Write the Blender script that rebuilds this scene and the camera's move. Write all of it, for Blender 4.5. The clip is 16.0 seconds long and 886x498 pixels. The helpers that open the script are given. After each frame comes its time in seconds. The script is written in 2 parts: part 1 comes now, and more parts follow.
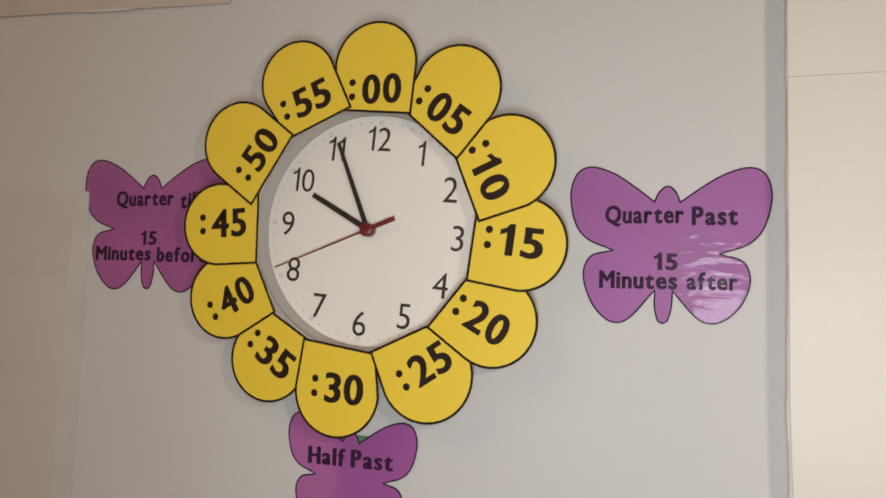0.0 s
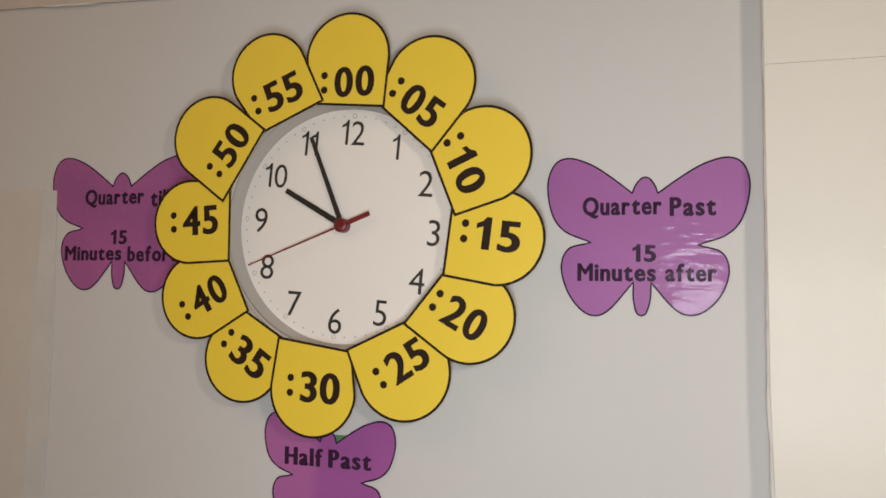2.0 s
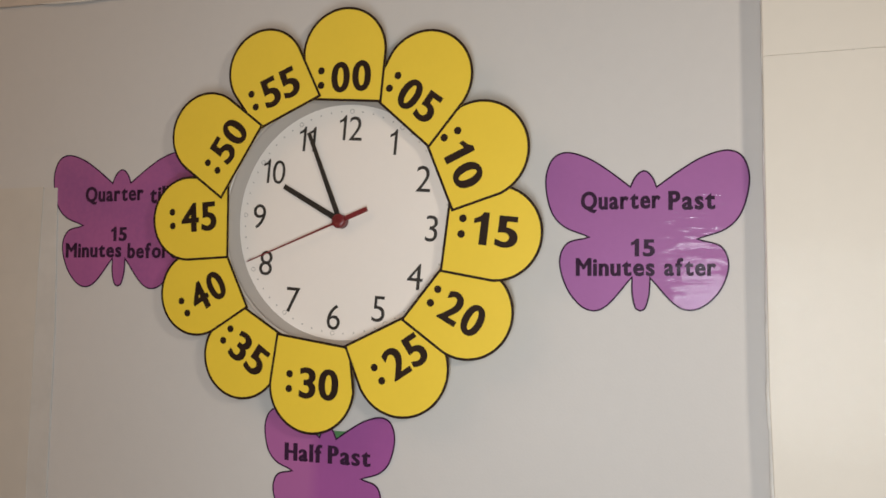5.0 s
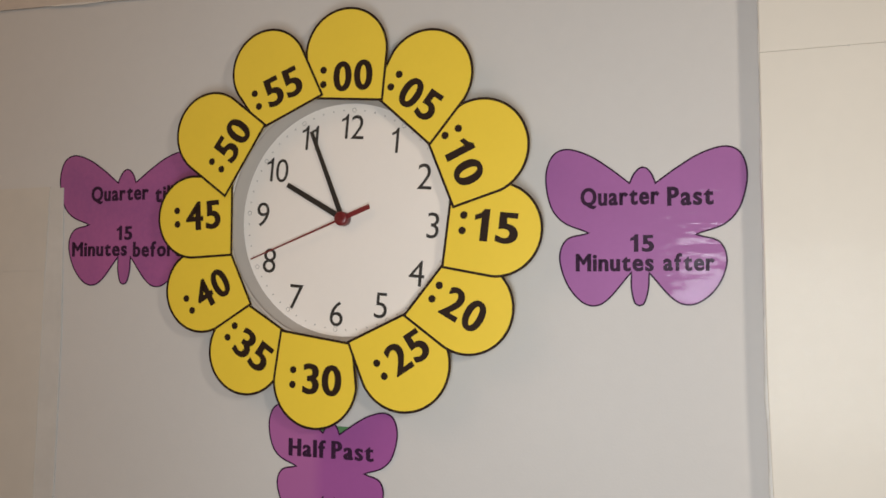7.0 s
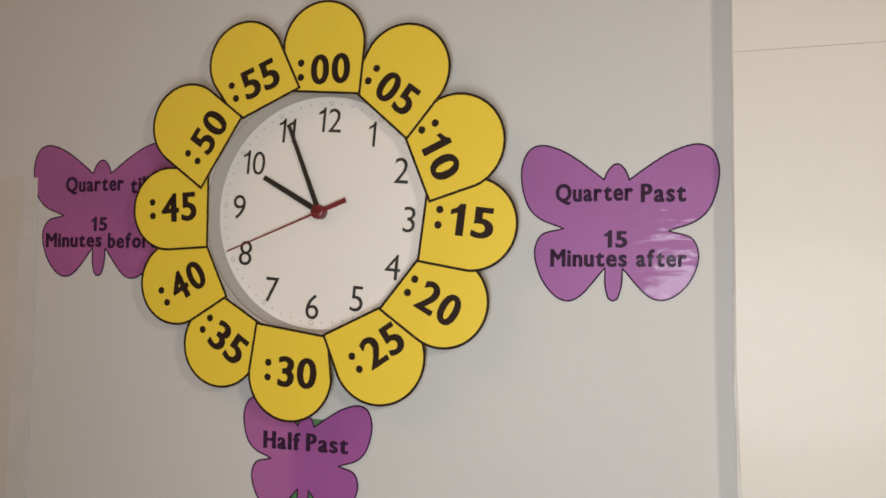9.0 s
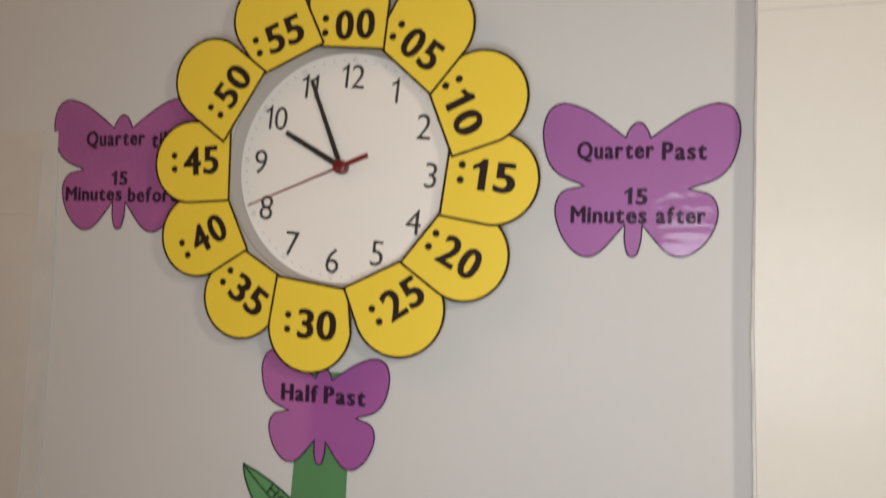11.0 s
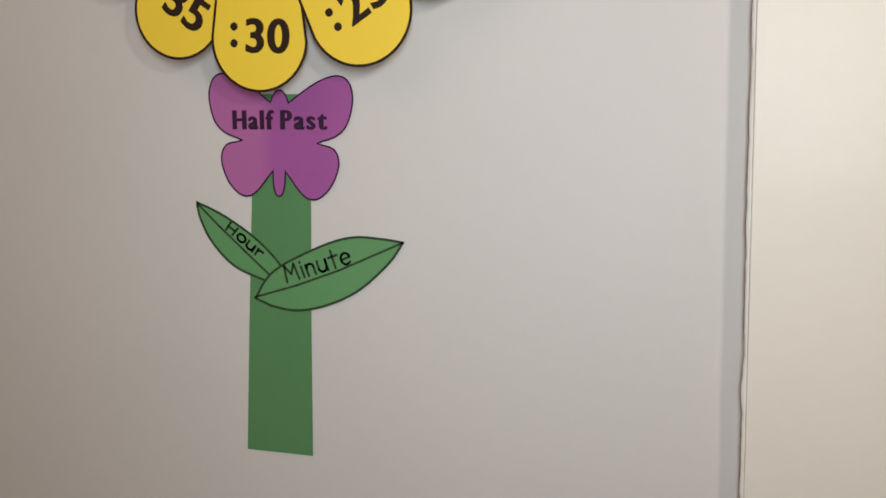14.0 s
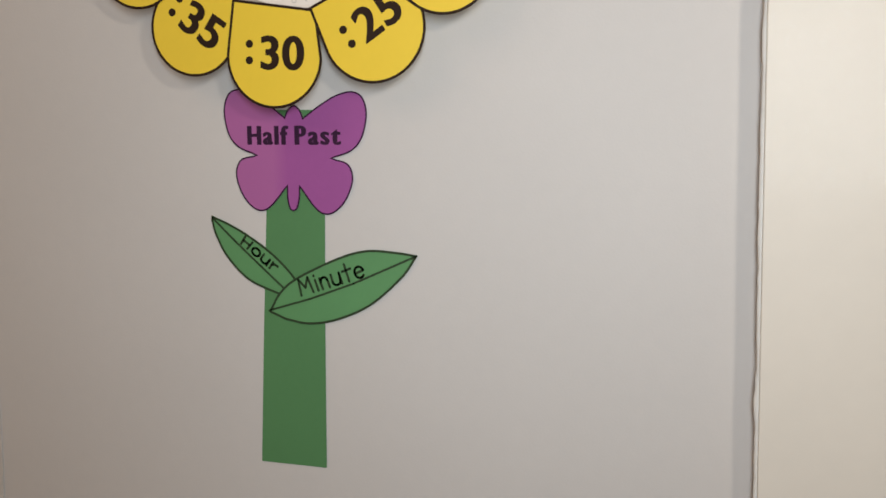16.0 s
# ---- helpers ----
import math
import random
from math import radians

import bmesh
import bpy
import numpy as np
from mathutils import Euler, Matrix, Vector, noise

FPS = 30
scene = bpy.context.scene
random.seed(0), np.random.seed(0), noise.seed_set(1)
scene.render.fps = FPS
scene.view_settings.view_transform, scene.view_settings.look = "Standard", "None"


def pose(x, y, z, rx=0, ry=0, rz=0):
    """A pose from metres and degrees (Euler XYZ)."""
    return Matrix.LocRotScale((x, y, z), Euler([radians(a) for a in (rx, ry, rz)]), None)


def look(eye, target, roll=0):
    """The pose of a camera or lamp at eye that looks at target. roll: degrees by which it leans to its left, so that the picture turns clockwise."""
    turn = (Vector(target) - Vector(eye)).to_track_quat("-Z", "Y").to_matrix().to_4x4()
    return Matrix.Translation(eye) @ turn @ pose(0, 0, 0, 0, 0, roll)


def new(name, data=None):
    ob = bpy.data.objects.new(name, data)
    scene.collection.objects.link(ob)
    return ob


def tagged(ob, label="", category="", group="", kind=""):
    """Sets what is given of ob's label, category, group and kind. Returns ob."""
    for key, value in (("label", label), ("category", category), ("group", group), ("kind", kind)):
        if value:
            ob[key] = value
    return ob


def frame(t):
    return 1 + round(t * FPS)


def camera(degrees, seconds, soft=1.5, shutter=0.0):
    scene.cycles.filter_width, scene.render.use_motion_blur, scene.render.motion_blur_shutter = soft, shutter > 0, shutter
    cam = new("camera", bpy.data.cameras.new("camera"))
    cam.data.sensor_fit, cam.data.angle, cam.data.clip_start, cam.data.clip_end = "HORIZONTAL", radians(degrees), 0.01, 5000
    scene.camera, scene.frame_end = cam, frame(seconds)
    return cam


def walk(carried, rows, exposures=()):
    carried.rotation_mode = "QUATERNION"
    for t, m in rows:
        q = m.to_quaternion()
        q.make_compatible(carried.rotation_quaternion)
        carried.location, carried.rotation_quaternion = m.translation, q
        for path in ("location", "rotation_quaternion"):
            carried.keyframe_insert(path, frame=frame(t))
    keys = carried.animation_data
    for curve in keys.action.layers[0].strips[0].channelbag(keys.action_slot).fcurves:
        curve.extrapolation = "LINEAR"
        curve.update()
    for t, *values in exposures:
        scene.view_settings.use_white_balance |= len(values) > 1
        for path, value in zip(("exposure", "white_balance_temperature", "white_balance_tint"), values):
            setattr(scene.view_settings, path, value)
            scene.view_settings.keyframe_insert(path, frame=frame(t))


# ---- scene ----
cam = camera(58.0, 16.0, soft=1.6, shutter=0.7)
PATH = [
    (0, (0.417, -0.936, 1.453), (-0.233, 0.951, 1.583), 1.24),
    (0.5, (0.415, -0.935, 1.455), (-0.227, 0.954, 1.594), 1.04),
    (1, (0.418, -0.934, 1.452), (-0.196, 0.965, 1.582), 1.19),
    (1.5, (0.418, -0.930, 1.451), (-0.199, 0.968, 1.579), 0.84),
    (2, (0.420, -0.918, 1.451), (-0.190, 0.982, 1.575), 0.36),
    (2.5, (0.416, -0.913, 1.449), (-0.205, 0.984, 1.568), 0.31),
    (3, (0.414, -0.911, 1.448), (-0.211, 0.986, 1.561), 0.47),
    (3.5, (0.426, -0.912, 1.450), (-0.209, 0.981, 1.557), 0.52),
    (4, (0.437, -0.913, 1.452), (-0.202, 0.979, 1.572), 0.34),
    (4.5, (0.432, -0.909, 1.454), (-0.203, 0.984, 1.562), 0.10),
    (7, (0.440, -0.917, 1.446), (-0.207, 0.972, 1.560), -0.11),
    (7.5, (0.435, -0.919, 1.452), (-0.222, 0.967, 1.560), -0.13),
    (8, (0.447, -0.916, 1.444), (-0.192, 0.976, 1.562), -0.36),
    (8.2, (0.447, -0.917, 1.450), (-0.174, 0.981, 1.553), -0.50),
    (10.3, (0.442, -0.927, 1.439), (-0.151, 0.980, 1.537), 1.00),
    (10.5, (0.436, -0.930, 1.439), (-0.155, 0.977, 1.550), 1.09),
    (11, (0.422, -0.937, 1.403), (-0.170, 0.973, 1.478), 1.44),
    (11.5, (0.412, -0.926, 1.346), (-0.119, 1.002, 1.335), 1.18),
    (12, (0.391, -0.896, 1.290), (-0.102, 1.036, 1.138), -0.14),
    (12.5, (0.378, -0.873, 1.259), (-0.097, 1.052, 0.995), -0.66),
    (13, (0.389, -0.865, 1.246), (-0.103, 1.051, 0.949), -0.77),
    (13.5, (0.378, -0.875, 1.240), (-0.093, 1.048, 0.963), -0.60),
    (14, (0.379, -0.870, 1.241), (-0.081, 1.053, 0.944), -0.21),
    (14.5, (0.373, -0.874, 1.244), (-0.083, 1.051, 0.950), -0.06),
    (15, (0.378, -0.878, 1.255), (-0.110, 1.040, 0.964), -0.36),
    (15.5, (0.377, -0.881, 1.251), (-0.112, 1.038, 0.972), -0.21),
    (16, (0.373, -0.879, 1.249), (-0.102, 1.043, 0.971), -0.44),
]
walk(cam, [(t, look(eye, target, roll)) for t, eye, target, roll in PATH], exposures=[(0, -0.19, 6500, 10), (10.5, -0.20, 6500, 10), (11.5, -0.19, 6480, 10), (12.0, -0.10, 6380, 10), (12.5, -0.08, 6380, 10), (13.2, -0.05, 6400, 10), (16, -0.05, 6400, 10)])

# ---- light ----
world = bpy.data.worlds.new("world")
scene.world = world
world.use_nodes = True
world.node_tree.nodes["Background"].inputs[0].default_value = (0.05, 0.05, 0.05, 1)
world.node_tree.nodes["Background"].inputs[1].default_value = 0.2


def area_lamp(name, place, target, size, power, colour, size_y=None):
    data = bpy.data.lights.new(name, "AREA")
    data.energy, data.color = power, colour
    if size_y:
        data.shape, data.size, data.size_y = "RECTANGLE", size, size_y
    else:
        data.shape, data.size = "DISK", size
    ob = new(name, data)
    ob.matrix_world = look(place, target)
    return ob


# unseen torch by the camera, held still and stretched tall to spread its brightness
area_lamp("stretched_torch_light", (0.415, -0.97, 1.330), (0.10, 0.0, 1.325), 0.10, 7.75, (0.865, 0.945, 0.985), 0.40)
area_lamp("side_lamp_light", (0.84, -0.97, 1.62), (0.10, 0.0, 1.36), 0.10, 3.6, (1.0, 0.88, 0.73))
# unseen fill lamp added overhead to warm and brighten the left of the wall
area_lamp("warm_fill_light", (-1.3, -1.8, 2.64), (-1.3, -1.8, 0.0), 2.2, 21.5, (1.0, 0.685, 0.44), 1.8)


# ---- materials ----
def material(name, colour, rough=0.5, spec=0.5, metal=0.0, coat=0.0, coat_rough=0.1, vary=0.06, scale=6.0, fine=90.0,
             bump=0.0, bump_scale=200.0, stretch=(1, 1, 1), coat_bump=0.0, coat_scale=(10, 10, 10), second=None, two_tone=None):
    """A painted, printed or moulded surface: colour that drifts at two scales, fine relief, a coat."""
    m = bpy.data.materials.new(name)
    m.use_nodes = True
    n, l = m.node_tree.nodes, m.node_tree.links
    b = n["Principled BSDF"]
    b.inputs["Roughness"].default_value = rough
    b.inputs["Specular IOR Level"].default_value = spec
    b.inputs["Metallic"].default_value = metal
    b.inputs["Coat Weight"].default_value = coat
    b.inputs["Coat Roughness"].default_value = coat_rough
    tex = n.new("ShaderNodeTexCoord")

    def noise_at(s, detail, stretched=(1, 1, 1)):
        mp = n.new("ShaderNodeMapping")
        mp.inputs["Scale"].default_value = stretched
        t = n.new("ShaderNodeTexNoise")
        t.inputs["Scale"].default_value, t.inputs["Detail"].default_value = s, detail
        l.new(tex.outputs["Object"], mp.inputs[0])
        l.new(mp.outputs[0], t.inputs["Vector"])
        return t.outputs["Fac"]

    large, small = noise_at(scale, 3), noise_at(fine, 4)
    add = n.new("ShaderNodeMath")
    add.operation = "MULTIPLY_ADD"
    add.inputs[1].default_value = 0.4
    l.new(small, add.inputs[0])
    l.new(large, add.inputs[2])
    ramp = n.new("ShaderNodeMapRange")
    ramp.inputs["From Min"].default_value, ramp.inputs["From Max"].default_value = 0.4, 1.0
    l.new(add.outputs[0], ramp.inputs["Value"])
    mix = n.new("ShaderNodeMix")
    mix.data_type = "RGBA"
    second = second or tuple(c * (1 - vary) for c in colour)
    mix.inputs[6].default_value = (*second, 1)
    mix.inputs[7].default_value = (*(min(1, c * (1 + vary)) for c in colour), 1)
    l.new(ramp.outputs[0], mix.inputs[0])
    colour_out = mix.outputs[2]
    if two_tone:
        # blends to a paler tone on one side of a straight line along the sheet
        sep, edge, tone_mix = n.new("ShaderNodeSeparateXYZ"), n.new("ShaderNodeMapRange"), n.new("ShaderNodeMix")
        tone_mix.data_type = "RGBA"
        edge.inputs["From Min"].default_value, edge.inputs["From Max"].default_value = two_tone[0] - 0.006, two_tone[0] + 0.012
        l.new(tex.outputs["Object"], sep.inputs[0])
        l.new(sep.outputs["X"], edge.inputs["Value"])
        l.new(edge.outputs[0], tone_mix.inputs[0])
        tone_mix.inputs[6].default_value = (*two_tone[1], 1)
        l.new(colour_out, tone_mix.inputs[7])
        colour_out = tone_mix.outputs[2]
    l.new(colour_out, b.inputs["Base Color"])
    if bump:
        bp = n.new("ShaderNodeBump")
        bp.inputs["Strength"].default_value, bp.inputs["Distance"].default_value = bump, 0.001
        l.new(noise_at(bump_scale, 4, stretch), bp.inputs["Height"])
        l.new(bp.outputs[0], b.inputs["Normal"])
        if not coat_bump:
            l.new(bp.outputs[0], b.inputs["Coat Normal"])
    if coat_bump:
        cb = n.new("ShaderNodeBump")
        cb.inputs["Strength"].default_value, cb.inputs["Distance"].default_value = coat_bump, 0.004
        l.new(noise_at(1.0, 2, coat_scale), cb.inputs["Height"])
        l.new(cb.outputs[0], b.inputs["Coat Normal"])
    return m


GREY_PAINT = material("grey_wall_paint", (0.551, 0.529, 0.515), rough=0.62, spec=0.25, vary=0.03, scale=3, fine=60, bump=0.15, bump_scale=320)
CREAM_PAINT = material("cream_gloss_paint", (0.648, 0.602, 0.537), rough=0.5, spec=0.3, vary=0.03, scale=4, fine=50, bump=0.05, bump_scale=200, coat=0.10, coat_rough=0.09, coat_bump=0.135, coat_scale=(560, 560, 95))
CREAM_BOARD = material("cream_board", (0.55, 0.51, 0.465), rough=0.55, spec=0.3, vary=0.05, scale=5, fine=40, bump=0.08, bump_scale=120)
TAPE = material("cloudy_tape", (0.56, 0.54, 0.52), rough=0.35, spec=0.5, coat=0.25, coat_rough=0.2, vary=0.07, scale=14, fine=70, bump=0.2, bump_scale=60, stretch=(1, 1, 0.3))
TAPE_OLD = material("yellowed_tape", (0.50, 0.435, 0.385), rough=0.45, spec=0.35, coat=0.08, coat_rough=0.3, vary=0.07, scale=14, fine=70, bump=0.2, bump_scale=60, stretch=(1, 1, 0.3))
CAULK = material("white_caulk", (0.80, 0.79, 0.76), rough=0.22, spec=0.6, vary=0.06, scale=30, fine=150, bump=0.3, bump_scale=90)
ROOM_PAINT = material("room_paint", (0.62, 0.57, 0.50), rough=0.8, vary=0.03)
FLOOR_VINYL = material("floor_vinyl", (0.30, 0.27, 0.23), rough=0.5, vary=0.15)
YELLOW = material("yellow_paper", (0.748, 0.527, 0.043), rough=0.55, spec=0.3, vary=0.035, scale=9, fine=120, coat=0.10, coat_rough=0.3)
BLACK_INK = material("black_ink", (0.022, 0.011, 0.007), rough=0.6, spec=0.15, vary=0.2, scale=40, fine=200)
PURPLE = material("purple_laminate", (0.305, 0.098, 0.297), rough=0.5, spec=0.3, vary=0.06, scale=12, fine=150, coat=0.12, coat_rough=0.10, coat_bump=0.34, coat_scale=(20, 20, 62))
# redder copy of the laminate: the warmer light on the left is in the colour
PURPLE_WARM = material("purple_laminate_warm", (0.355, 0.094, 0.258), rough=0.5, spec=0.3, vary=0.06, scale=12, fine=150, coat=0.25, coat_rough=0.22, coat_bump=0.4, coat_scale=(14, 14, 20), second=(0.245, 0.073, 0.225))
PURPLE_TWO_TONE = material("purple_laminate_two_tone", (0.30, 0.078, 0.275), rough=0.5, spec=0.3, vary=0.06, scale=12, fine=150, coat=0.25, coat_rough=0.22, coat_bump=0.4, coat_scale=(14, 14, 20), two_tone=(-0.020, (0.36, 0.11, 0.30)))
PURPLE_INK = material("ink_on_purple", (0.032, 0.011, 0.034), rough=0.6, spec=0.12, vary=0.2, scale=40, fine=200, coat=0.06, coat_rough=0.2, coat_bump=0.55, coat_scale=(9, 9, 38))
STEM_GREEN = material("green_card", (0.082, 0.209, 0.084), rough=0.7, spec=0.25, vary=0.05, scale=10, fine=160)
LEAF_GREEN = material("green_leaf_card", (0.100, 0.258, 0.105), rough=0.6, spec=0.3, vary=0.05, scale=14, fine=160, coat=0.1, coat_rough=0.3)
LEAF_INK = material("dark_green_marker", (0.026, 0.046, 0.021), rough=0.5, spec=0.3, vary=0.2, scale=40, fine=200)
CASE_GREY = material("grey_clock_plastic", (0.41, 0.37, 0.335), rough=0.33, spec=0.5, vary=0.03, scale=12, fine=120)
DIAL_WHITE = material("dial_card", (0.745, 0.69, 0.645), rough=0.55, spec=0.3, vary=0.02, scale=8, fine=120)
DIAL_INK = material("dial_print", (0.022, 0.019, 0.017), rough=0.5, vary=0.15, scale=60, fine=200)
DOT_INK = material("dial_dot_print", (0.40, 0.37, 0.35), rough=0.5, vary=0.1, scale=60, fine=200)
HAND_BLACK = material("hand_black", (0.014, 0.012, 0.011), rough=0.4, vary=0.2, scale=60, fine=200)
HAND_RED = material("hand_red", (0.15, 0.012, 0.015), rough=0.4, vary=0.1, scale=60, fine=200)


# ---- mesh helpers ----
def part(name, bm, mat, parent=None, label=""):
    bmesh.ops.recalc_face_normals(bm, faces=bm.faces)
    me = bpy.data.meshes.new(name)
    bm.to_mesh(me)
    bm.free()
    me.materials.append(mat)
    ob = new(name, me)
    ob.parent = parent
    if label:
        ob["label"] = label
    return ob


def empty(name, place=(0, 0, 0), turn=0.0):
    """A thing's base on the wall; turn: degrees clockwise as seen from the room."""
    ob = new(name)
    ob.empty_display_size = 0.02
    ob.matrix_world = Matrix.Translation(place) @ Matrix.Rotation(radians(turn), 4, "Y")
    return ob


def sheet(outline, y_back, thick, bm=None):
    """A flat piece from its outline in x, z; its front is at y_back - thick."""
    bm = bm or bmesh.new()
    face = bm.faces.new([bm.verts.new((x, y_back, z)) for x, z in outline])
    face.normal_update()
    out = bmesh.ops.extrude_face_region(bm, geom=[face])
    bmesh.ops.translate(bm, vec=(0, -thick, 0), verts=[v for v in out["geom"] if isinstance(v, bmesh.types.BMVert)])
    bmesh.ops.triangulate(bm, faces=[f for f in bm.faces if len(f.verts) > 4])
    return bm


def block(x0, x1, y0, y1, z0, z1, bevel=0.0):
    bm = bmesh.new()
    bmesh.ops.create_cube(bm, size=1, matrix=Matrix.Translation(((x0 + x1) / 2, (y0 + y1) / 2, (z0 + z1) / 2)) @ Matrix.Diagonal((x1 - x0, y1 - y0, z1 - z0, 1)))
    if bevel:
        bmesh.ops.bevel(bm, geom=bm.edges[:], offset=bevel, segments=2, affect="EDGES")
    return bm


def inward(outline, width):
    """The outline moved inwards by the width of a printed line."""
    pts = [Vector(p) for p in outline]
    area = sum(a.x * b.y - b.x * a.y for a, b in zip(pts, pts[1:] + pts[:1]))
    side = 1 if area > 0 else -1
    res = []
    for i, p in enumerate(pts):
        a, b = (p - pts[i - 1]).normalized(), (pts[(i + 1) % len(pts)] - p).normalized()
        na, nb = Vector((-a.y, a.x)) * side, Vector((-b.y, b.x)) * side
        n = na + nb
        n = n.normalized() if n.length > 1e-6 else na
        res.append(p + n * width / max(0.45, n.dot(na)))
    return res


def border(outline, width, y, thick=0.00012):
    """The line printed along an outline, as a thin raised band."""
    inner = inward(outline, width)
    bm = bmesh.new()
    rings = [[bm.verts.new((p[0], yy, p[1])) for p in ring] for ring, yy in ((outline, y), (outline, y - thick), (inner, y - thick), (inner, y))]
    for a, b in zip(rings, rings[1:]):
        for i in range(len(a)):
            j = (i + 1) % len(a)
            bm.faces.new((a[i], a[j], b[j], b[i]))
    return bm


def smooth(points, steps=8):
    """A curve through the points, open."""
    pts = [Vector(p) for p in points]
    ext = [2 * pts[0] - pts[1]] + pts + [2 * pts[-1] - pts[-2]]
    res = []
    for i in range(1, len(ext) - 2):
        p0, p1, p2, p3 = ext[i - 1:i + 3]
        for k in range(steps):
            t = k / steps
            res.append(0.5 * (2 * p1 + (p2 - p0) * t + (2 * p0 - 5 * p1 + 4 * p2 - p3) * t * t + (3 * p1 - p0 - 3 * p2 + p3) * t ** 3))
    return res + [pts[-1]]


def pen_lines(lines, width, y, thick=0.00012):
    """Pen strokes, segment by segment, with round joints."""
    bm = bmesh.new()
    for line in lines:
        pts = [Vector(p) for p in line]
        for p, q in zip(pts, pts[1:]):
            d = (q - p).normalized()
            n = Vector((-d.y, d.x)) * width / 2
            bm.faces.new([bm.verts.new((c.x, y, c.y)) for c in (p + n, q + n, q - n, p - n)])
        for e in pts:
            bm.faces.new([bm.verts.new((e.x + math.cos(a) * width / 2, y, e.y + math.sin(a) * width / 2)) for a in (k * math.pi / 5 for k in range(10))])
    out = bmesh.ops.extrude_face_region(bm, geom=bm.faces[:])
    bmesh.ops.translate(bm, vec=(0, -thick, 0), verts=[v for v in out["geom"] if isinstance(v, bmesh.types.BMVert)])
    return bm


ONE = [(0.20, 0.0), (0.29, 0.0), (0.29, 0.72), (0.235, 0.72), (0.17, 0.625), (0.06, 0.565), (0.06, 0.485), (0.20, 0.545)]


def glyph(ch, weight):
    """One character of the built-in font on the x, y plane, its outline moved outwards by the weight: across, up."""
    wide, tall = weight
    bm = bmesh.new()
    if ch == "1":
        bm.faces.new([bm.verts.new((x, y, 0)) for x, y in ONE]).normal_update()
        bmesh.ops.triangulate(bm, faces=bm.faces[:])
    else:
        cu = bpy.data.curves.new("glyph", "FONT")
        cu.body, cu.size, cu.resolution_u = ch, 1.0, 5
        ob = new("glyph", cu)
        me = bpy.data.meshes.new_from_object(ob.evaluated_get(bpy.context.evaluated_depsgraph_get()))
        bm.from_mesh(me)
        bpy.data.objects.remove(ob)
        bpy.data.meshes.remove(me)
        bpy.data.curves.remove(cu)
        bmesh.ops.remove_doubles(bm, verts=bm.verts, dist=1e-5)
    for f in bm.faces:
        f.smooth = False
    move = {}
    for v in bm.verts:
        normals = []
        for e in v.link_edges:
            if len(e.link_faces) == 1:
                d = (e.verts[1].co - e.verts[0].co).normalized()
                n = Vector((-d.y, d.x, 0))
                if n.dot(e.link_faces[0].calc_center_median() - e.verts[0].co) > 0:
                    n = -n
                normals.append(n)
        total = sum(normals, Vector())
        if normals and total.length > 1e-4:
            n = total.normalized()
            move[v] = Vector((n.x * wide, n.y * tall, 0)) / max(0.6, n.dot(normals[0]))
    for v, m in move.items():
        v.co += m
    return bm


def lettering(name, text, width, height, weight, y, mat, parent, x=0.0, z=0.0, turn=0.0, gap=0.09, label="", thick=0.00012):
    """A word set letter by letter, fitted to a width and height, centred on x, z; turn: degrees clockwise."""
    made, at, low, high = [], 0.0, 1e9, -1e9
    for ch in text:
        bm = glyph(ch, weight)
        xs, ys = [v.co.x for v in bm.verts], [v.co.y for v in bm.verts]
        made.append((bm, at - min(xs)))
        at += max(xs) - min(xs) + gap
        low, high = min(low, min(ys)), max(high, max(ys))
    at -= gap
    sy = height / (high - low)
    sx = width / at if width else 0.95 * sy
    c, s = math.cos(radians(turn)), math.sin(radians(turn))
    for bm, shift in made:
        for v in bm.verts:
            u, w = (v.co.x + shift - at / 2) * sx, (v.co.y - (low + high) / 2) * sy
            v.co = (x + u * c + w * s, y, z - u * s + w * c)
        out = bmesh.ops.extrude_face_region(bm, geom=bm.faces[:])
        bmesh.ops.translate(bm, vec=(0, -thick, 0), verts=[v for v in out["geom"] if isinstance(v, bmesh.types.BMVert)])
        part(name, bm, mat, parent, label)


def disc(r, y, thick, n=32, cx=0.0, cz=0.0):
    return sheet([(cx + r * math.cos(2 * math.pi * i / n), cz + r * math.sin(2 * math.pi * i / n)) for i in range(n)], y, thick)


def lathe(profile, n=128):
    """A ring turned round the y axis from a closed profile of radius and y."""
    bm = bmesh.new()
    rings = [[bm.verts.new((r * math.cos(2 * math.pi * i / n), y, r * math.sin(2 * math.pi * i / n))) for r, y in profile] for i in range(n)]
    for i in range(n):
        a, b = rings[i], rings[(i + 1) % n]
        for k in range(len(profile)):
            m = (k + 1) % len(profile)
            bm.faces.new((a[k], a[m], b[m], b[k]))
    for f in bm.faces:
        f.smooth = True
    return bm


# ---- the room ----
def structure(name, bm, mat, label, category):
    return tagged(part(name, bm, mat), label, category, kind="structure")


structure("wall_north", block(-2.6, 2.6, 0.0, 0.12, 0, 2.7), GREY_PAINT, "pale grey painted wall behind the flower clock", "wall")
structure("wall_south", block(-2.6, 2.6, -3.62, -3.5, 0, 2.7), ROOM_PAINT, "plain painted wall across the room", "wall")
structure("wall_west", block(-2.72, -2.6, -3.62, 0.12, 0, 2.7), ROOM_PAINT, "plain painted side wall", "wall")
structure("wall_east", block(2.6, 2.72, -3.62, 0.12, 0, 2.7), ROOM_PAINT, "plain painted side wall", "wall")
structure("floor", block(-2.72, 2.72, -3.62, 0.12, -0.1, 0), FLOOR_VINYL, "plain brown floor of the room", "floor")
structure("ceiling", block(-2.72, 2.72, -3.62, 0.12, 2.7, 2.8), ROOM_PAINT, "plain painted ceiling of the room", "ceiling")

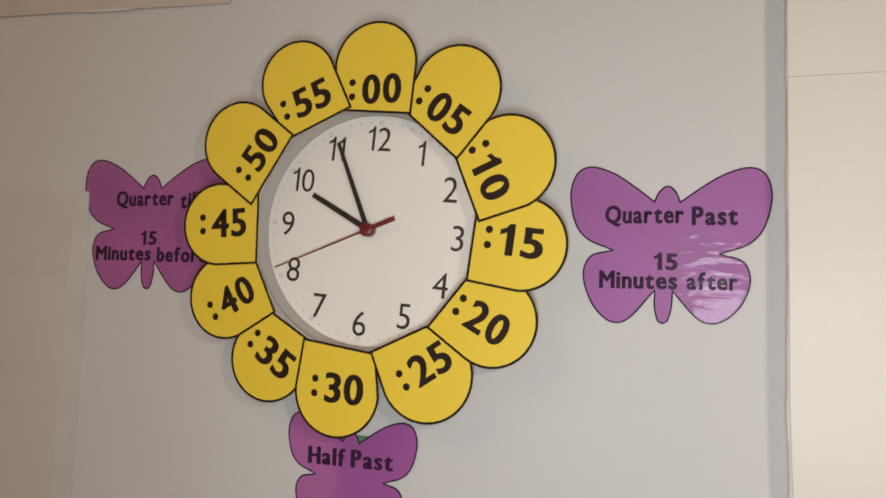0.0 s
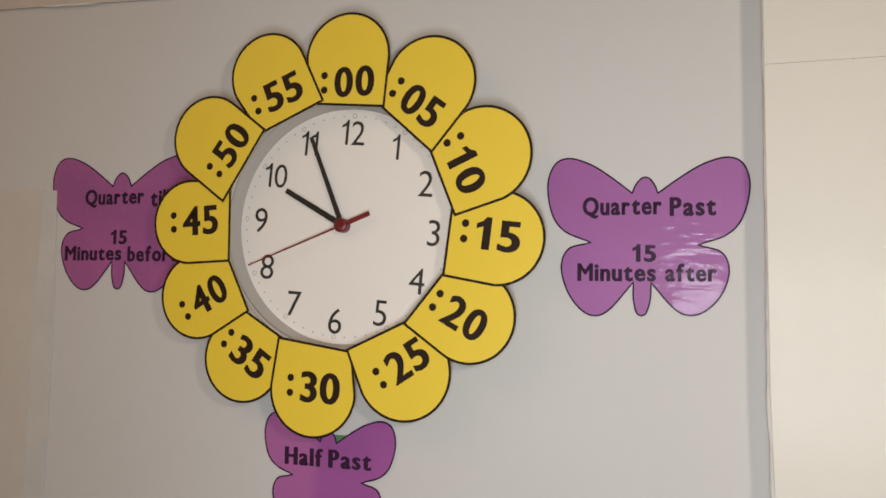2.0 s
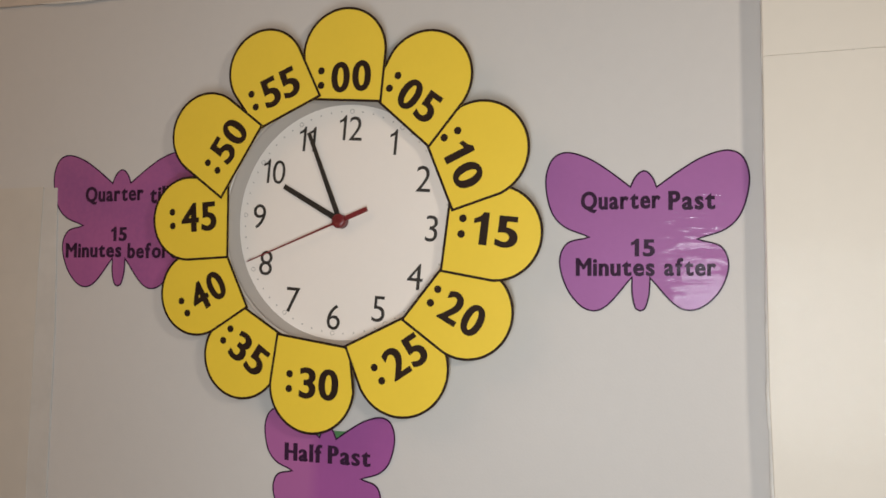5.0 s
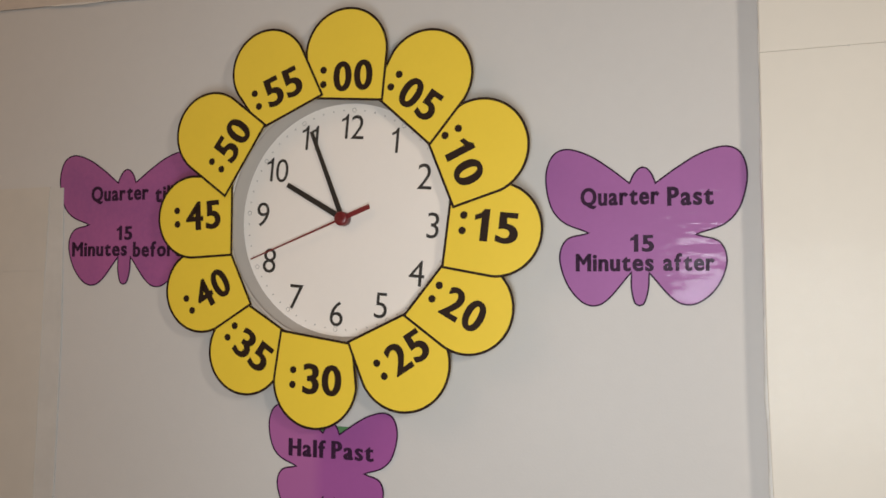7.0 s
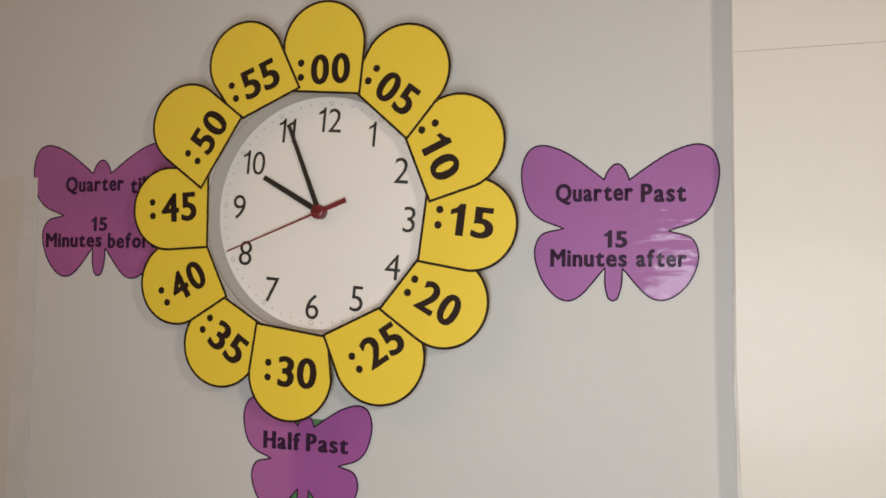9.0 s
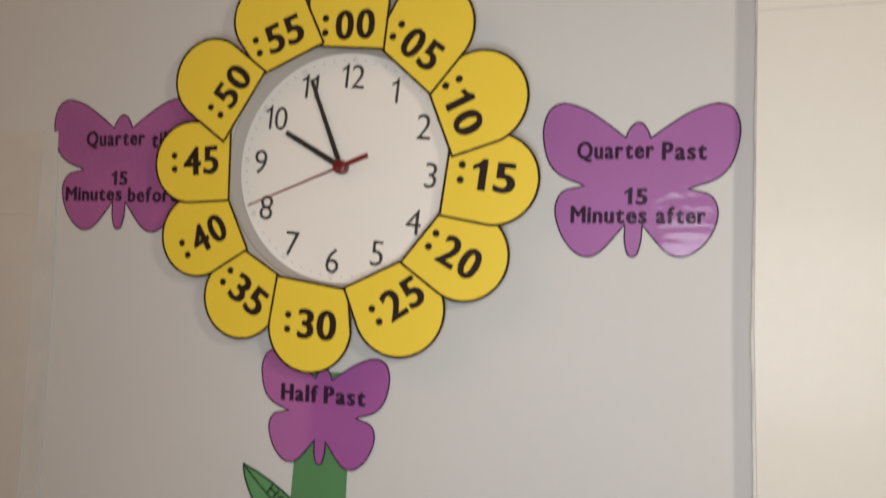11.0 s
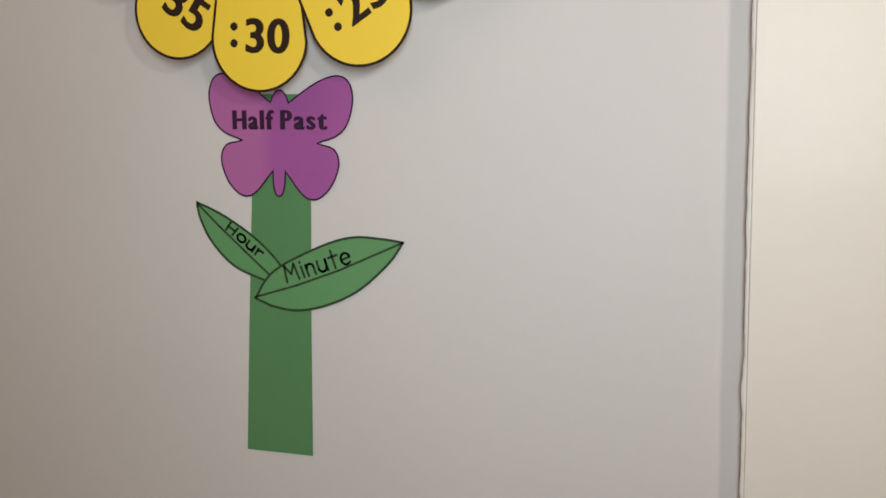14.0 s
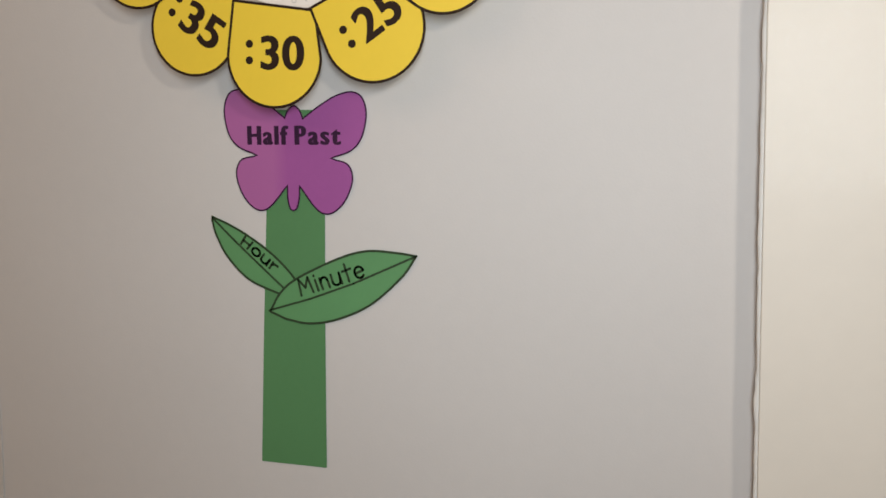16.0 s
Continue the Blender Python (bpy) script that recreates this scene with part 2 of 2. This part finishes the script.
# cream pilaster that stands proud of the grey wall
pilaster = tagged(empty("pilaster"), "cream gloss-painted pilaster with brush marks beside the wall", "pilaster", kind="structure")
FACE_TURN = 8.0


def rounded(bm):
    """Turns the face a little towards the room's middle and eases its long front edge."""
    for v in bm.verts:
        if v.co.x < 0.6:
            v.co.x += -0.0015 if v.co.y < -0.03 else 0.0005
        elif v.co.y < -0.03:
            v.co.y -= 1.013 * math.tan(radians(FACE_TURN))
    edges = [e for e in bm.edges if all(v.co.y < -0.03 and v.co.x < 0.6 for v in e.verts) and abs(e.verts[0].co.z - e.verts[1].co.z) > 0.1]
    bmesh.ops.bevel(bm, geom=edges, offset=0.0014, segments=3, affect="EDGES", profile=0.5)
    return bm


def bead(x, y, z0, z1, radius, wobble, seed):
    """An uneven lip of caulk along the pilaster's edge, widening downwards to fit the camera's view."""
    bm = bmesh.new()
    rings = []
    n = 260
    for i in range(n + 1):
        z = z0 + (z1 - z0) * i / n
        w = radius * min(1.75, max(0.6, 0.55 + (1.72 - z) * 2.4)) * (1 + wobble * noise.noise((seed, 0, z * 22)) + 0.5 * wobble * noise.noise((seed, 5, z * 90)))
        cx = x + max(0.0, 1.36 - z) * 0.0256 + radius * 0.5 * noise.noise((seed, 9, z * 9))
        section = ((0.001, -0.0045), (-0.5 * w, -0.0032), (-w, -0.0008), (-0.95 * w, 0.0006), (0.001, 0.0070))
        rings.append([bm.verts.new((cx + u, y + v, z)) for u, v in section])
    for a, b in zip(rings, rings[1:]):
        for k in range(5):
            bm.faces.new((a[k], a[(k + 1) % 5], b[(k + 1) % 5], b[k])).smooth = k < 2
    return bm


part("panel", rounded(sheet([(1.5, 0.0), (1.5, 1.6420), (0.4870, 1.6926), (0.4870, 1.36), (0.5003, 0.84), (0.514, 0.0)], -0.001, 0.0490)), CREAM_PAINT, pilaster)
part("panel", rounded(sheet([(1.5, 1.6423), (1.5, 2.699), (0.4870, 2.699), (0.4870, 1.6929)], -0.001, 0.04925)), CREAM_PAINT, pilaster)
chip = disc(0.0011, 0.0, 0.0012, 9)
bmesh.ops.transform(chip, matrix=Matrix.Translation((0.5665, -0.0605, 1.6885)) @ Matrix.Diagonal((1.5, 1, 0.8, 1)), verts=chip.verts)
part("paint_chip", chip, CREAM_BOARD, pilaster, "tiny raised chip of paint on the crack")
# front-facing lip stands in for the pilaster's bright side face
structure("caulk_bead", bead(0.4868, -0.0400, 0.0, 2.69, 0.0024, 0.8, 3.0), CAULK, "uneven glossy white caulk lip standing in for the pilaster's bright side", "caulk")

# cream boards and cloudy tape at the other end of the wall
board = tagged(empty("wall_board"), "cream board in two pieces fixed flat on the wall", "board", kind="structure")
part("panel", sheet([(-1.3, 1.6085), (-1.3, 1.482), (-0.4872, 1.482), (-0.4815, 1.6035), (-0.4835, 1.6045)], -0.0002, 0.0027), CREAM_BOARD, board)
part("panel", sheet([(-1.3, 1.4819), (-1.3, 0.3), (-0.56, 0.3), (-0.499, 1.13), (-0.4875, 1.4819)], -0.0002, 0.0024), CREAM_BOARD, board)
structure("tape_strip", sheet([(-0.4860, 1.6030), (-0.4930, 1.47), (-0.5050, 1.13), (-0.553, 0.4), (-0.50, 0.4), (-0.4740, 0.80), (-0.4640, 1.10), (-0.4550, 1.40), (-0.4570, 1.6025)], -0.0002, 0.0017),
          TAPE, "cloudy clear tape strip along the board's edge", "tape")
structure("tape_strip", sheet([(-1.3, 2.02), (-1.3, 1.914), (-0.66, 1.8835), (-0.45, 1.8735), (-0.30, 1.8650), (-0.2275, 1.8620), (-0.2255, 1.90), (-0.2260, 2.02)], -0.0005, 0.0035),
          TAPE_OLD, "wrinkled yellowed tape strip with a torn end on the wall", "tape")


# raised strip added where a highlight runs down the tape's edge
structure("tape_fold_highlight", sheet([(-0.4578, 1.47), (-0.4572, 1.40), (-0.4660, 1.10), (-0.4700, 0.95), (-0.4690, 0.95), (-0.4645, 1.10), (-0.4550, 1.40), (-0.4560, 1.47)], -0.0019, 0.0003),
          TAPE, "thin raised strip for the highlight on the cloudy tape's edge", "tape")
# wrinkle in paler tape, its highlight put into the colour
structure("tape_fold_highlight", sheet([(-0.500, 1.8765), (-0.478, 1.8750), (-0.462, 1.8752), (-0.448, 1.8738), (-0.430, 1.8735), (-0.405, 1.8712), (-0.380, 1.8700), (-0.405, 1.8693), (-0.432, 1.8700), (-0.446, 1.8715), (-0.463, 1.8718), (-0.480, 1.8732)], -0.0040, 0.0009),
          TAPE, "thin wrinkle along the yellowed tape's edge, its highlight coloured pale", "tape")


# ---- the clock ----
CX, CZ, CLOCK_TURN = 0.000, 1.5405, 5.2
clock = tagged(empty("wall_clock", (CX, 0, CZ), CLOCK_TURN), "round wall clock, white dial, grey rim, black numerals, red second hand", "clock")
part("case", lathe([(0.150, -0.0005), (0.168, -0.0005), (0.170, -0.006), (0.168, -0.030), (0.164, -0.0355), (0.158, -0.0362), (0.1545, -0.0345), (0.1525, -0.030), (0.1490, -0.0135), (0.1465, -0.0126), (0.1465, -0.008), (0.150, -0.006)]), CASE_GREY, clock)
part("rim", lathe([(0.1510, -0.0335), (0.1522, -0.0352), (0.1540, -0.0360), (0.1552, -0.0352), (0.1545, -0.0335)]), CASE_GREY, clock, "grey rim round the opening")
part("dial", disc(0.1471, -0.004, 0.008, 96), DIAL_WHITE, clock, "white printed clock dial")
RING = 0.1180
for hour in range(1, 13):
    a = radians(30 * hour)
    lettering("digit", str(hour), 0, 0.0315, (-0.002, -0.004), -0.0121, DIAL_INK, clock, RING * math.sin(a), RING * math.cos(a) - 0.0006, gap=0.10)
for minute in range(60):
    a = radians(6 * minute)
    x, z = 0.1382 * math.sin(a), 0.1382 * math.cos(a)
    if minute % 5:
        part("minute_dot", disc(0.0011, -0.012, 0.0001, 8, x, z), DOT_INK, clock)
    else:
        ring = [(x + 0.0030 * math.cos(2 * math.pi * k / 16), z + 0.0030 * math.sin(2 * math.pi * k / 16)) for k in range(16)]
        part("hour_ring", border(ring, 0.0008, -0.012), DOT_INK, clock)


def hand(outline, y, thick, degrees):
    c, s = math.cos(radians(degrees)), math.sin(radians(degrees))
    return sheet([(u * c + v * s, -u * s + v * c) for u, v in outline], y, thick)


part("hour_hand", hand([(-0.0038, -0.004), (0.0038, -0.004), (0.0032, 0.092), (-0.0032, 0.092)], -0.0165, 0.0008, -59.5 - CLOCK_TURN), HAND_BLACK, clock, "black hour hand")
part("minute_hand", hand([(-0.0034, -0.004), (0.0034, -0.004), (0.0024, 0.121), (-0.0024, 0.121)], -0.0190, 0.0008, -21.3 - CLOCK_TURN), HAND_BLACK, clock, "black minute hand")
second = part("second_hand", hand([(-0.0013, 0.0), (0.0013, 0.0), (0.0007, 0.138), (-0.0007, 0.138)], -0.0213, 0.0006, 249.5 - CLOCK_TURN), HAND_RED, clock, "thin red second hand")
part("counterweight", hand([(-0.0030, -0.040), (0.0030, -0.040), (0.0030, -0.004), (-0.0030, -0.004)], -0.0212, 0.0008, 249.5 - CLOCK_TURN), HAND_RED, second)
part("hub_cap", lathe([(0.0, -0.013), (0.0088, -0.013), (0.0088, -0.0245), (0.0078, -0.0258), (0.0, -0.0262)], 32), HAND_RED, clock, "round dark red hub cap")


# ---- paper petals round the clock ----
# hand-cut base corners shifted to fit the camera's view: minutes -> corner side, along, up
STRAY = {"00": (1, 0.0048, -0.003), "10": (1, 0.0038, -0.0047), "15": (1, 0.0045, -0.005), "20": (1, 0.006, -0.0058),
         "25": (1, 0.0012, -0.0037), "30": (1, 0.0070, -0.0058), "50": (-1, -0.0035, -0.0055), "55": (1, 0.001, -0.011),
         "05": (1, 0.0034, -0.0103)}


def petal_outline(w0, w1, h, stray):
    r = w1 / 2
    v = h - r
    side, du, dv = stray
    left, right = (-w0 / 2, 0), (w0 / 2, 0)
    if side > 0:
        right = (w0 / 2 + du, dv)
    elif side < 0:
        left = (-w0 / 2 + du, dv)
    return [left, right] + [(r * math.cos(a), v + r * math.sin(a)) for a in (math.pi * i / 36 for i in range(37))]


# minutes, base x, z, turn, base width, width, height, layer, word x, z, turn
PETALS = [
    ("00", 0.0103, 1.6860, 4.0, 0.0979, 0.1117, 0.1144, 8, 0.0152, 1.7140, 1.0),
    ("05", 0.0875, 1.6600, 36.5, 0.0980, 0.1130, 0.1130, 7, 0.1040, 1.6832, 37.0),
    ("10", 0.1350, 1.5930, 65.5, 0.0920, 0.1154, 0.1135, 6, 0.1628, 1.6067, 66.0),
    ("15", 0.1455, 1.5248, 94.5, 0.0880, 0.1105, 0.1125, 5, 0.1950, 1.5245, 7.0),
    ("20", 0.1255, 1.4625, 126.0, 0.0983, 0.1106, 0.1089, 4, 0.1570, 1.4328, 30.0),
    ("25", 0.0660, 1.4112, 153.0, 0.1060, 0.1185, 0.1100, 3, 0.0870, 1.3740, -33.0),
    ("30", -0.0224, 1.3925, 185.5, 0.0938, 0.1152, 0.1110, 2, -0.0258, 1.3430, 2.5),
    ("35", -0.0972, 1.4198, 211.8, 0.0940, 0.1098, 0.1083, 0, -0.1217, 1.3812, 35.0),
    ("40", -0.1367, 1.4778, 245.0, 0.0965, 0.1095, 0.1158, 2, -0.1832, 1.4497, -31.0),
    ("45", -0.1457, 1.5480, 270.0, 0.1040, 0.1092, 0.1147, 4, -0.1990, 1.5490, -3.0),
    ("50", -0.1270, 1.6195, 306.0, 0.1050, 0.1097, 0.1155, 10, -0.1500, 1.6385, -54.0),
    ("55", -0.0635, 1.6785, 330.5, 0.0950, 0.1080, 0.1140, 9, -0.0810, 1.7050, -21.0),
]
for word, x, z, turn, w0, w1, h, layer, tx, tz, tturn in PETALS:
    y = -0.0364 - 0.0005 * layer
    petal = tagged(empty("paper_petal", (x, y, z), turn), "yellow paper flower petal with black outline and minutes :" + word, "paper petal", group="petals round the clock")
    out = petal_outline(w0, w1, h, STRAY.get(word, (0, 0, 0)))
    part("paper", sheet(out, 0, 0.0003), YELLOW, petal)
    part("printed_outline", border(out, 0.0030, -0.0003), BLACK_INK, petal, "black printed outline")
    dx, dz = tx - x, tz - z
    c, s = math.cos(radians(turn)), math.sin(radians(turn))
    lx, lz = dx * c - dz * s, dx * s + dz * c
    rt = tturn - turn
    c, s = math.cos(radians(rt)), math.sin(radians(rt))
    lettering("digit", word, 0.0528, 0.0378, (0.038, 0.020), -0.0003, BLACK_INK, petal, lx + 0.0085 * c, lz - 0.0085 * s, rt, gap=0.15 if "1" in word else 0.065, label="bold black digit")
    for up in (0.0095, -0.0085):
        part("colon_dot", disc(0.0045, -0.0003, 0.00012, 20, lx - 0.0315 * c + up * s, lz + 0.0315 * s + up * c), BLACK_INK, petal)


# ---- butterflies ----
def butterfly_outline(kx, kz, trim):
    head = [(0.0, 0.0675), (0.0050, 0.0655), (0.0108, 0.0585), (0.0145, 0.0495)]
    upper = [(0.0145, 0.0495), (0.0380, 0.0675), (0.0620, 0.0825), (0.0870, 0.0895), (0.1040, 0.0810), (0.1110, 0.0555), (0.1040, 0.0210), (0.0880, 0.0015), (0.0605, -0.0095)]
    lower = [(0.0605, -0.0095), (0.0840, -0.0170), (0.0920, -0.0390), (0.0830, -0.0690), (0.0660, -0.0895), (0.0490, -0.0945), (0.0330, -0.0850), (0.0105, -0.0560)]
    tail = [(0.0105, -0.0560), (0.0100, -0.0730), (0.0060, -0.0885), (0.0, -0.0925)]
    half = []
    for seg in (head, upper, lower, tail):
        half += smooth(seg, 6)[:-1]
    half.append(Vector((0.0, -0.0925)))
    # one lower wing is cut a little shorter
    cut = [Vector((p.x, -0.056 + (p.y + 0.056) * trim)) if p.y < -0.056 and p.x > 0.0104 else p for p in half]
    return [(p.x * kx, p.y * kz) for p in cut] + [(-p.x * kx, p.y * kz) for p in half[-2:0:-1]]


def butterfly(place, turn, kx, kz, words, label, paper, trim=1.0):
    thing = tagged(empty("paper_butterfly", place, turn), label, "paper butterfly", group="butterflies on the wall")
    out = butterfly_outline(kx, kz, trim)
    part("paper", sheet(out, 0, 0.0004), paper, thing)
    part("printed_outline", border(out, 0.0018, -0.0004), PURPLE_INK, thing, "thin black printed outline")
    for text, x, z, w, h, weight in words:
        lettering("letter", text, w, h, weight, -0.0004, PURPLE_INK, thing, x, z, -0.8 * turn, gap=0.13 if text == "15" else 0.06, label="bold black printed letter")
    return thing


butterfly((0.3612, -0.0006, 1.5232), 2.2, 1.0, 0.985,
          [("Quarter", -0.0250, 0.0310, 0.0880, 0.0250, (0.046, 0.030)), ("Past", 0.0515, 0.0330, 0.0490, 0.0215, (0.046, 0.030)), ("15", 0.0012, -0.0200, 0.0260, 0.0200, (0.046, 0.030)),
           ("Minutes", -0.0290, -0.0425, 0.0870, 0.0205, (0.046, 0.030)), ("after", 0.0515, -0.0400, 0.0545, 0.0200, (0.046, 0.030))],
          "glossy laminated purple butterfly reading Quarter Past, beside the clock", PURPLE, 0.86)
butterfly((-0.3460, -0.0006, 1.5552), 1.4, 1.085, 1.025,
          [("Quarter", -0.0120, 0.0330, 0.0995, 0.0260, (0.046, 0.030)), ("till", 0.0640, 0.0325, 0.0310, 0.0235, (0.046, 0.030)), ("15", -0.0010, -0.0215, 0.0270, 0.0205, (0.046, 0.030)),
           ("Minutes", -0.0440, -0.0445, 0.0970, 0.0210, (0.046, 0.030)), ("before", 0.0560, -0.0440, 0.0830, 0.0215, (0.046, 0.030))],
          "laminated purple butterfly reading Quarter till, partly under the petals", PURPLE_WARM)
butterfly((-0.0235, -0.0022, 1.2345), 2.2, 0.812, 0.780,
          [("Half", -0.0330, 0.0165, 0.0530, 0.0225, (0.066, 0.016)), ("Past", 0.0300, 0.0185, 0.0580, 0.0225, (0.066, 0.016))],
          "small purple butterfly reading Half Past, pasted over the green stem", PURPLE_TWO_TONE)


# ---- stem and leaves ----
stem = tagged(empty("flower_stem", (-0.03, -0.0006, 1.06)), "long green card flower stem under the clock", "flower stem")
part("card", sheet([(-0.0265, 0.222), (-0.0320, 0.100), (-0.0420, -0.056), (-0.0510, -0.214), (0.0360, -0.215), (0.0390, -0.050), (0.0430, 0.100), (0.0420, 0.221)], 0, 0.0005), STEM_GREEN, stem)


def leaf(name, place, outline, rib, words, label):
    thing = tagged(empty(name, place), label, "paper leaf", group="leaves on the stem")
    part("card", sheet(outline, 0, 0.0004), LEAF_GREEN, thing)
    part("drawn_outline", border(outline, 0.0028, -0.0004), LEAF_INK, thing, "dark marker outline")
    part("midrib", pen_lines([rib], 0.0026, -0.0004), LEAF_INK, thing, "dark marker line")
    for line in words:
        part("handwritten_letter", pen_lines(line, 0.0030, -0.0004), LEAF_INK, thing)
    return thing


def arc(cx, cy, rx, ry, a0, a1, n=14):
    return [(cx + rx * math.cos(radians(a0 + (a1 - a0) * i / n)), cy + ry * math.sin(radians(a0 + (a1 - a0) * i / n))) for i in range(n + 1)]


# handwriting on a unit line: letter -> pen lines and advance
PEN = {
    "H": ([[(0.05, 0), (0.02, 0.86)], [(0.52, 0.02), (0.56, 0.88)], [(0.04, 0.44), (0.54, 0.48)]], 0.78),
    "o": ([arc(0.28, 0.36, 0.27, 0.36, 90, 450)], 0.70),
    "u": ([[(0.04, 0.72)] + arc(0.25, 0.24, 0.22, 0.24, 180, 350, 9) + [(0.50, 0.72), (0.52, 0.0)]], 0.70),
    "r": ([[(0.04, 0.72), (0.06, 0.0)], [(0.06, 0.42), (0.20, 0.66), (0.40, 0.68)]], 0.5),
    "M": ([[(0.0, 0), (0.10, 1), (0.36, 0.40), (0.64, 1), (0.72, 0)]], 0.95),
    "i": ([[(0.05, 0.68), (0.07, 0)], [(0.04, 0.93), (0.05, 0.97)]], 0.28),
    "n": ([[(0.03, 0.70), (0.05, 0)], [(0.05, 0.45)] + arc(0.25, 0.46, 0.19, 0.24, 160, 0, 8) + [(0.46, 0.0)]], 0.66),
    "t": ([[(0.22, 1.1), (0.22, 0.0)], [(0.0, 0.70), (0.48, 0.74)]], 0.60),
    "e": ([[(0.06, 0.36), (0.52, 0.42)] + arc(0.29, 0.37, 0.25, 0.35, 10, 320, 14)], 0.6),
}


def written(text, x, z, length, height, turn):
    total = sum(PEN[c][1] for c in text)
    c, s = math.cos(radians(turn)), math.sin(radians(turn))
    res, at = [], 0.0
    for ch in text:
        lines = []
        for line in PEN[ch][0]:
            q = [((at + px) * length / total, pz * height) for px, pz in line]
            lines.append([(x + a * c + b * s, z - a * s + b * c) for a, b in q])
        res.append(lines)
        at += PEN[ch][1]
    return res


HX, HZ = -0.1350, 1.1562
leaf("paper_leaf", (HX, -0.0013, HZ),
     [(p.x, p.y) for p in smooth([(0.0, 0.0), (0.026, -0.011), (0.052, -0.0255), (0.082, -0.047), (0.107, -0.073), (0.118, -0.096)])]
     + [(p.x, p.y) for p in smooth([(0.108, -0.103), (0.087, -0.096), (0.046, -0.079), (0.018, -0.051), (0.004, -0.024), (-0.0006, -0.006)])],
     [(0.001, -0.003), (0.030, -0.031), (0.062, -0.060), (0.100, -0.094)],
     written("Hour", 0.0372, -0.0335, 0.0570, 0.0125, 38.5), "narrow green paper leaf with handwritten Hour in marker")
MX, MZ = -0.063, 1.039
leaf("paper_leaf", (MX, -0.0021, MZ),
     [(p.x, p.y) for p in smooth([(0.0, 0.0), (0.015, 0.025), (0.038, 0.044), (0.090, 0.069), (0.127, 0.0795), (0.162, 0.0785), (0.189, 0.075)])]
     + [(p.x, p.y) for p in smooth([(0.189, 0.0735), (0.171, 0.048), (0.132, 0.0135), (0.089, -0.0065), (0.052, -0.0132), (0.022, -0.0090)])],
     [(0.001, 0.002), (0.055, 0.0185), (0.110, 0.0390), (0.187, 0.0735)],
     written("Minute", 0.0435, 0.0220, 0.087, 0.0195, -17.5), "broad green paper leaf with handwritten Minute in marker")
